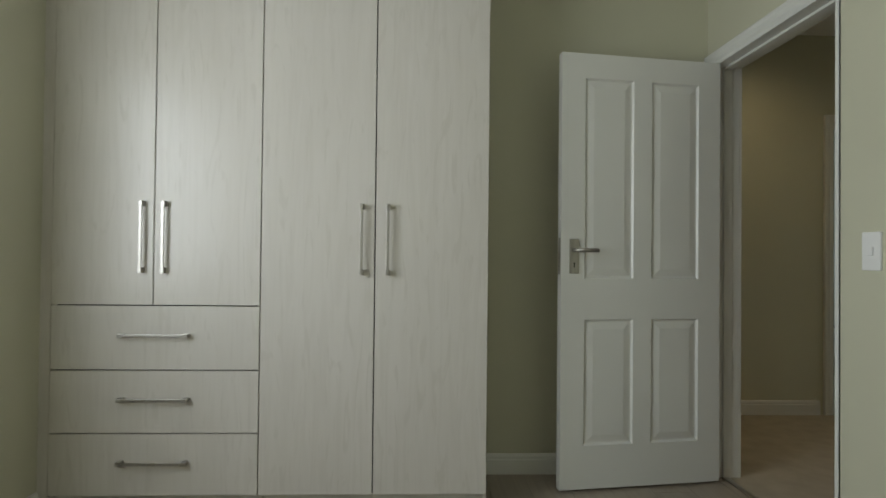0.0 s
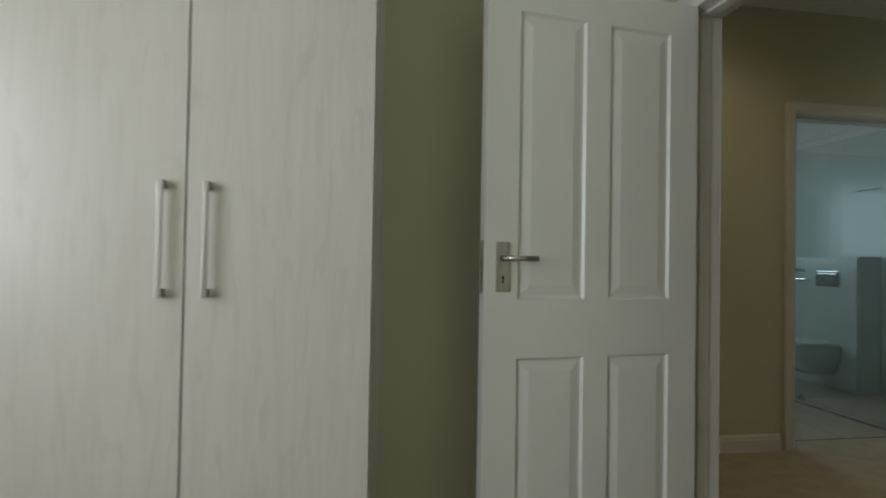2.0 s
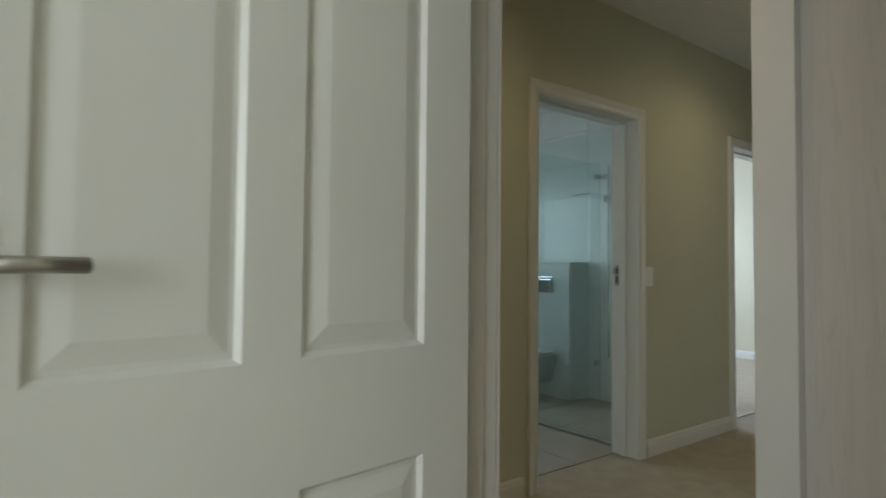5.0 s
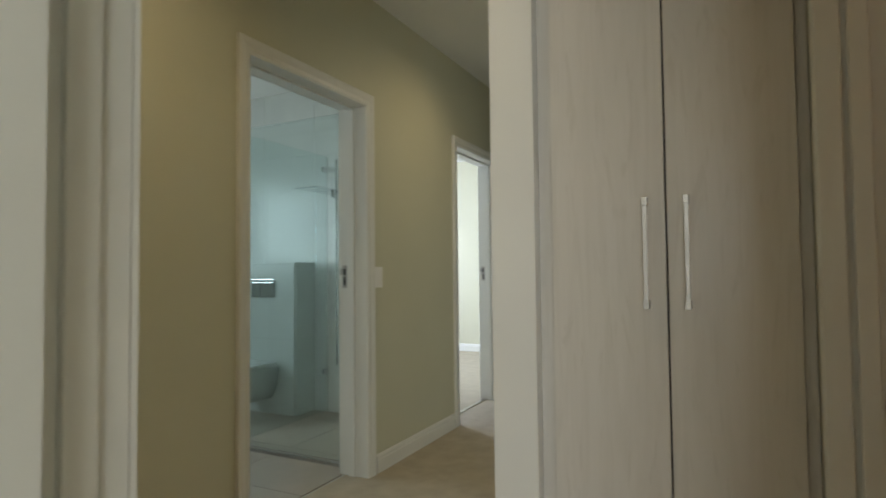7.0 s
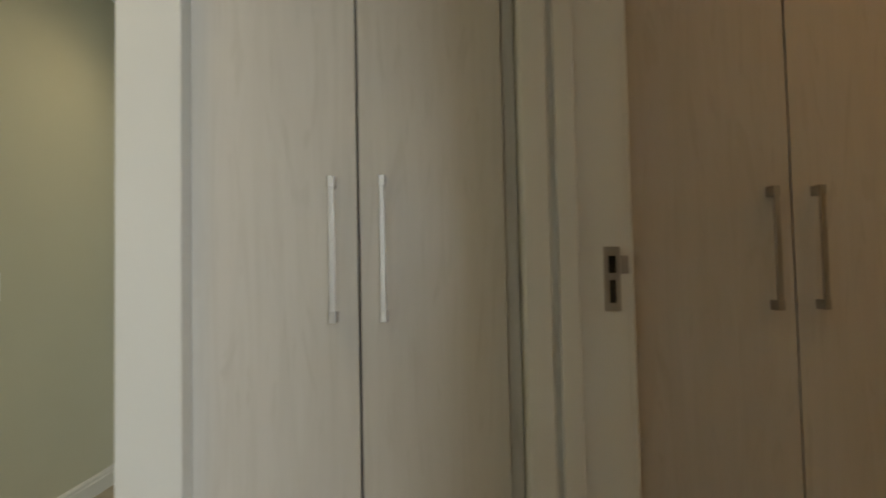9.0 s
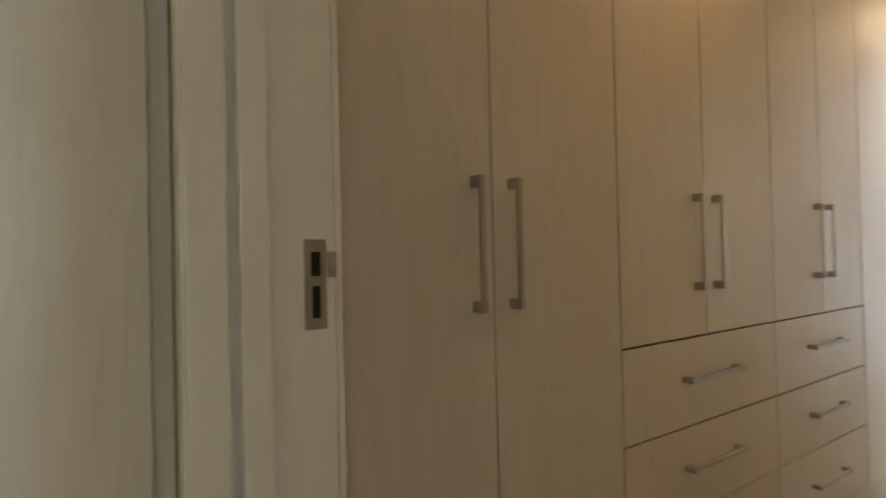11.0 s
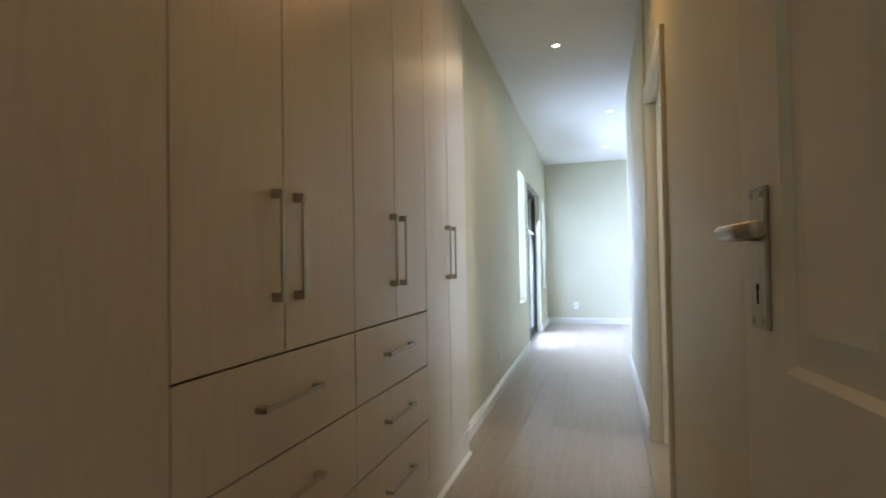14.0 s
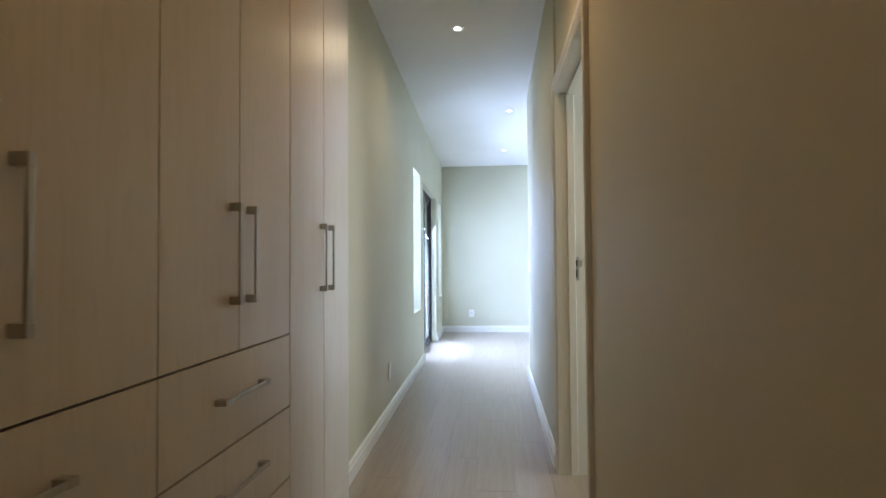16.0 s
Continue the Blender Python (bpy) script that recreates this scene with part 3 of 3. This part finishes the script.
switch_plate("light_switch", pose(DX0, 1.772, 1.115, 0, 0, -90), "white plastic light switch on the bedroom wall", w=0.078, h=0.125)
switch_plate("light_switch", pose(4.565, CY, 1.092), "white plastic light switch beside the bathroom door")
switch_plate("light_switch", pose(PX, -4.36, 1.10, 0, 0, 90), "white plastic light switch at the passage wall's end")
socket(SE @ pose(1.50, 0, 0.34), "white plastic wall socket low on the passage wall")
socket(pose(3.19, FY, 0.31, 0, 0, 180), "white plastic wall socket above the skirting board")


# ---- bathroom ----
struct("wall_cistern", boxes((5.335, 5.56, 5.195, 6.85, 0, 1.19)), GROUT, "half-height tiled wall hiding the cistern", "wall")


def tiles(parent, m, nu, nv, w, h, material, gap=0.003, th=0.012, name="tile"):
    """A grid of tiles on the plane of m: x and z along it, facing -y; they share one mesh."""
    bm = boxes((gap / 2, w - gap / 2, -th, 0, gap / 2, h - gap / 2))
    me = bpy.data.meshes.new(name)
    bmesh.ops.recalc_face_normals(bm, faces=bm.faces)
    bm.to_mesh(me)
    bm.free()
    me.materials.append(material)
    for i in range(nu):
        for j in range(nv):
            o = new(name, me)
            o.parent = parent
            o.matrix_local = m @ Matrix.Translation((i * w, 0, j * h))


shower = thing("shower_enclosure", pose(4.54, 4.11, 0), "frameless glass shower enclosure with a slim dark edge trim", "shower")
p = part("glass_door", boxes((-0.004, 0.004, 0.0, 0.92, 0.03, 2.06)), SHOWER_GLASS, shower, "clear glass shower door")
part("edge_trim", boxes((-0.010, 0.010, 0.915, 0.94, 0.015, 2.07)), ALU, p)
part("knob", rod(bmesh.new(), (-0.04, 0.84, 1.08), (0.04, 0.84, 1.08), 0.013, 14), CHROME, p)
p = part("fixed_glass", boxes((0.02, 1.00, 0.925, 0.933, 0.02, 2.06)), SHOWER_GLASS, shower, "clear fixed glass panel")
for _z in (0.33, 1.95):
    part("clamp", boxes((0.94, 1.0, 0.912, 0.946, _z - 0.022, _z + 0.022), bevel=0.004), CHROME, p)
part("clamp", boxes((0.07, 0.12, 0.912, 0.946, 0.0, 0.045), bevel=0.004), CHROME, p)
part("floor_track", boxes((-0.014, 0.014, -0.01, 0.945, 0, 0.018), bevel=0.002), STEEL, shower, "metal floor track")
for o in shower.children_recursive:
    if o.data and o.data.materials[0] == SHOWER_GLASS:
        o.visible_shadow = False

head = thing("overhead_shower", pose(5.54, 4.90, 1.745), "flat chrome overhead shower on a wall arm", "shower head")
part("disc", boxes((-0.42, -0.02, -0.11, 0.11, 0.0, 0.008), bevel=0.002), CHROME, head)
bm = rod(bmesh.new(), (-0.10, 0, 0.0), (-0.10, 0, -0.03), 0.017, 14)
rod(bm, (-0.10, 0, -0.03), (0.018, 0, -0.03), 0.010, 14)
part("arm", bm, CHROME, head)
part("riser_rail", rod(bmesh.new(), (-0.015, 0.03, -1.36), (-0.015, 0.03, 0.28), 0.009, 12), CHROME, head)

toilet = thing("toilet", pose(5.323, 5.53, 0), "white wall-hung ceramic toilet with closed lid", "toilet")
bm = bmesh.new()
secs = []
for z, x_out, hw in ((0.13, 0.26, 0.11), (0.20, 0.38, 0.145), (0.30, 0.48, 0.17), (0.37, 0.53, 0.18), (0.385, 0.53, 0.18)):
    ring = []
    for k in range(17):
        a = math.pi * (k / 16) - math.pi / 2
        ring.append((-(x_out - hw * 0.8) - hw * 0.8 * abs(math.cos(a)) ** 0.6 if 0 < k < 16 else 0.0, hw * (1 if math.sin(a) > 0 else -1) * abs(math.sin(a)) ** 0.6, z))
    secs.append([bm.verts.new(q) for q in ring])
for a, c in zip(secs, secs[1:]):
    for k in range(17):
        bm.faces.new((a[k], a[(k + 1) % 17], c[(k + 1) % 17], c[k]))
bm.faces.new(secs[0])
bm.faces.new(secs[-1])
for f in bm.faces:
    f.smooth = len(f.verts) == 4
part("bowl", bm, CERAMIC, toilet)
bm = bmesh.new()
loops = []
for z, s in ((0.388, 0.97), (0.392, 1.0), (0.412, 1.0), (0.420, 0.96)):
    loops.append([bm.verts.new((-0.03 + s * (-(0.51 - 0.144) - 0.144 * abs(math.cos(math.pi * k / 16 - math.pi / 2)) ** 0.6 if 0 < k < 16 else 0.0), s * 0.18 * (1 if k > 8 else -1 if k < 8 else 0) * abs(math.sin(math.pi * k / 16 - math.pi / 2)) ** 0.6, z)) for k in range(17)])
for a, c in zip(loops, loops[1:]):
    for k in range(17):
        bm.faces.new((a[k], a[(k + 1) % 17], c[(k + 1) % 17], c[k]))
bm.faces.new(loops[0])
bm.faces.new(loops[-1])
part("lid", bm, CERAMIC, toilet)

fl = thing("flush_plate", pose(5.323, 5.51, 1.0), "polished chrome dual flush plate on the tiled wall", "flush plate")
part("plate", boxes((-0.012, 0, -0.125, 0.125, -0.075, 0.07), bevel=0.004), CHROME, fl)
part("button", boxes((-0.018, -0.012, -0.105, 0.02, -0.035, 0.045), bevel=0.003), CHROME, fl)
part("button", boxes((-0.018, -0.012, 0.028, 0.105, -0.035, 0.045), bevel=0.003), CHROME, fl)
hd = thing("paper_holder", pose(5.323, 5.78, 0.985), "small chrome toilet paper holder", "paper holder")
part("arm", rod(rod(bmesh.new(), (0, 0.03, 0), (-0.055, 0.03, 0), 0.009, 12), (-0.05, 0.04, 0), (-0.05, -0.10, 0), 0.008, 12), CHROME, hd)
part("rosette", rod(bmesh.new(), (0, 0.03, 0), (-0.008, 0.03, 0), 0.022, 18), CHROME, hd)


# ---- tiles and planks ----
ob_w = bpy.data.objects["wall_cistern"]
tiles(ob_w, pose(5.335, 6.845, 0, 0, 0, -90), 2, 4, 0.825, 0.2975, TILE)
tiles(ob_w, pose(5.338, 5.195, 0), 1, 4, 0.22, 0.2975, TILE)
part("cap_tile", boxes((5.322, 5.56, 5.182, 6.85, 1.191, 1.203), bevel=0.001), TILE, ob_w)
tiles(bpy.data.objects["wall_bathroom_east"], pose(5.56, 5.18, 0, 0, 0, -90), 2, 9, 0.55, 0.2975, TILE, th=0.006)
tiles(bpy.data.objects["wall_bathroom_east"], pose(5.56, 6.83, 1.205, 0, 0, -90), 3, 5, 0.55, 0.2975, TILE, th=0.006)


def floor_pieces(parent, x0, x1, y0, y1, w, l, material, name, gap=0.0018, step=0.37, top=0.0, low=0.006):
    """Boards or tiles laid along y in staggered rows; full pieces share a mesh."""
    cache = {}
    rows = int(math.ceil((x1 - x0) / w))
    for i in range(rows):
        xa, xb = x0 + i * w, min(x0 + (i + 1) * w, x1)
        y = y0 - ((i * step * l) % l if step else 0.0)
        while y < y1 - 1e-4:
            ya, yb = max(y, y0), min(y + l, y1)
            if yb - ya > 0.01 and xb - xa > 0.01:
                key = (round(xb - xa, 3), round(yb - ya, 3))
                if key not in cache:
                    bm = boxes((gap / 2, xb - xa - gap / 2, gap / 2, yb - ya - gap / 2, -low, 0.0))
                    me = bpy.data.meshes.new(name)
                    bmesh.ops.recalc_face_normals(bm, faces=bm.faces)
                    bm.to_mesh(me)
                    bm.free()
                    me.materials.append(material)
                    cache[key] = me
                o = new(name, cache[key])
                o.parent = parent
                o.location = (xa, ya, top)
            y += l


floor_pieces(bpy.data.objects["floor_bathroom"], 2.30, 5.56, 4.08, 6.85, 0.60, 0.60, FLOORTILE, "tile", gap=0.003, step=0)
floor_pieces(bpy.data.objects["floor_passage"], 2.32, 4.0, FY, W2A + 0.06, 0.19, 1.28, PLANK, "plank")
floor_pieces(bpy.data.objects["floor_passage"], -0.6, 2.32, FY, -4.6, 0.19, 1.28, PLANK, "plank")
floor_pieces(bpy.data.objects["floor_bedroom"], BW, DX0 + 0.06, -1.0, 2.85, 0.19, 1.28, PLANK, "plank")


# ---- small trim ----
for _n, _b in (("threshold_strip", (DX0 + 0.045, DX0 + 0.075, D1A, D1B, 0, 0.006)), ("threshold_strip", (2.452, 3.35, W2A + 0.05, W2A + 0.085, 0, 0.006)), ("threshold_strip", (5.63, 6.47, CY1 - 0.045, CY1 - 0.015, 0, 0.006))):
    tagged(part(_n, boxes(_b, bevel=0.002), STEEL), "thin metal threshold strip where two floors meet", "threshold strip", "threshold strips")
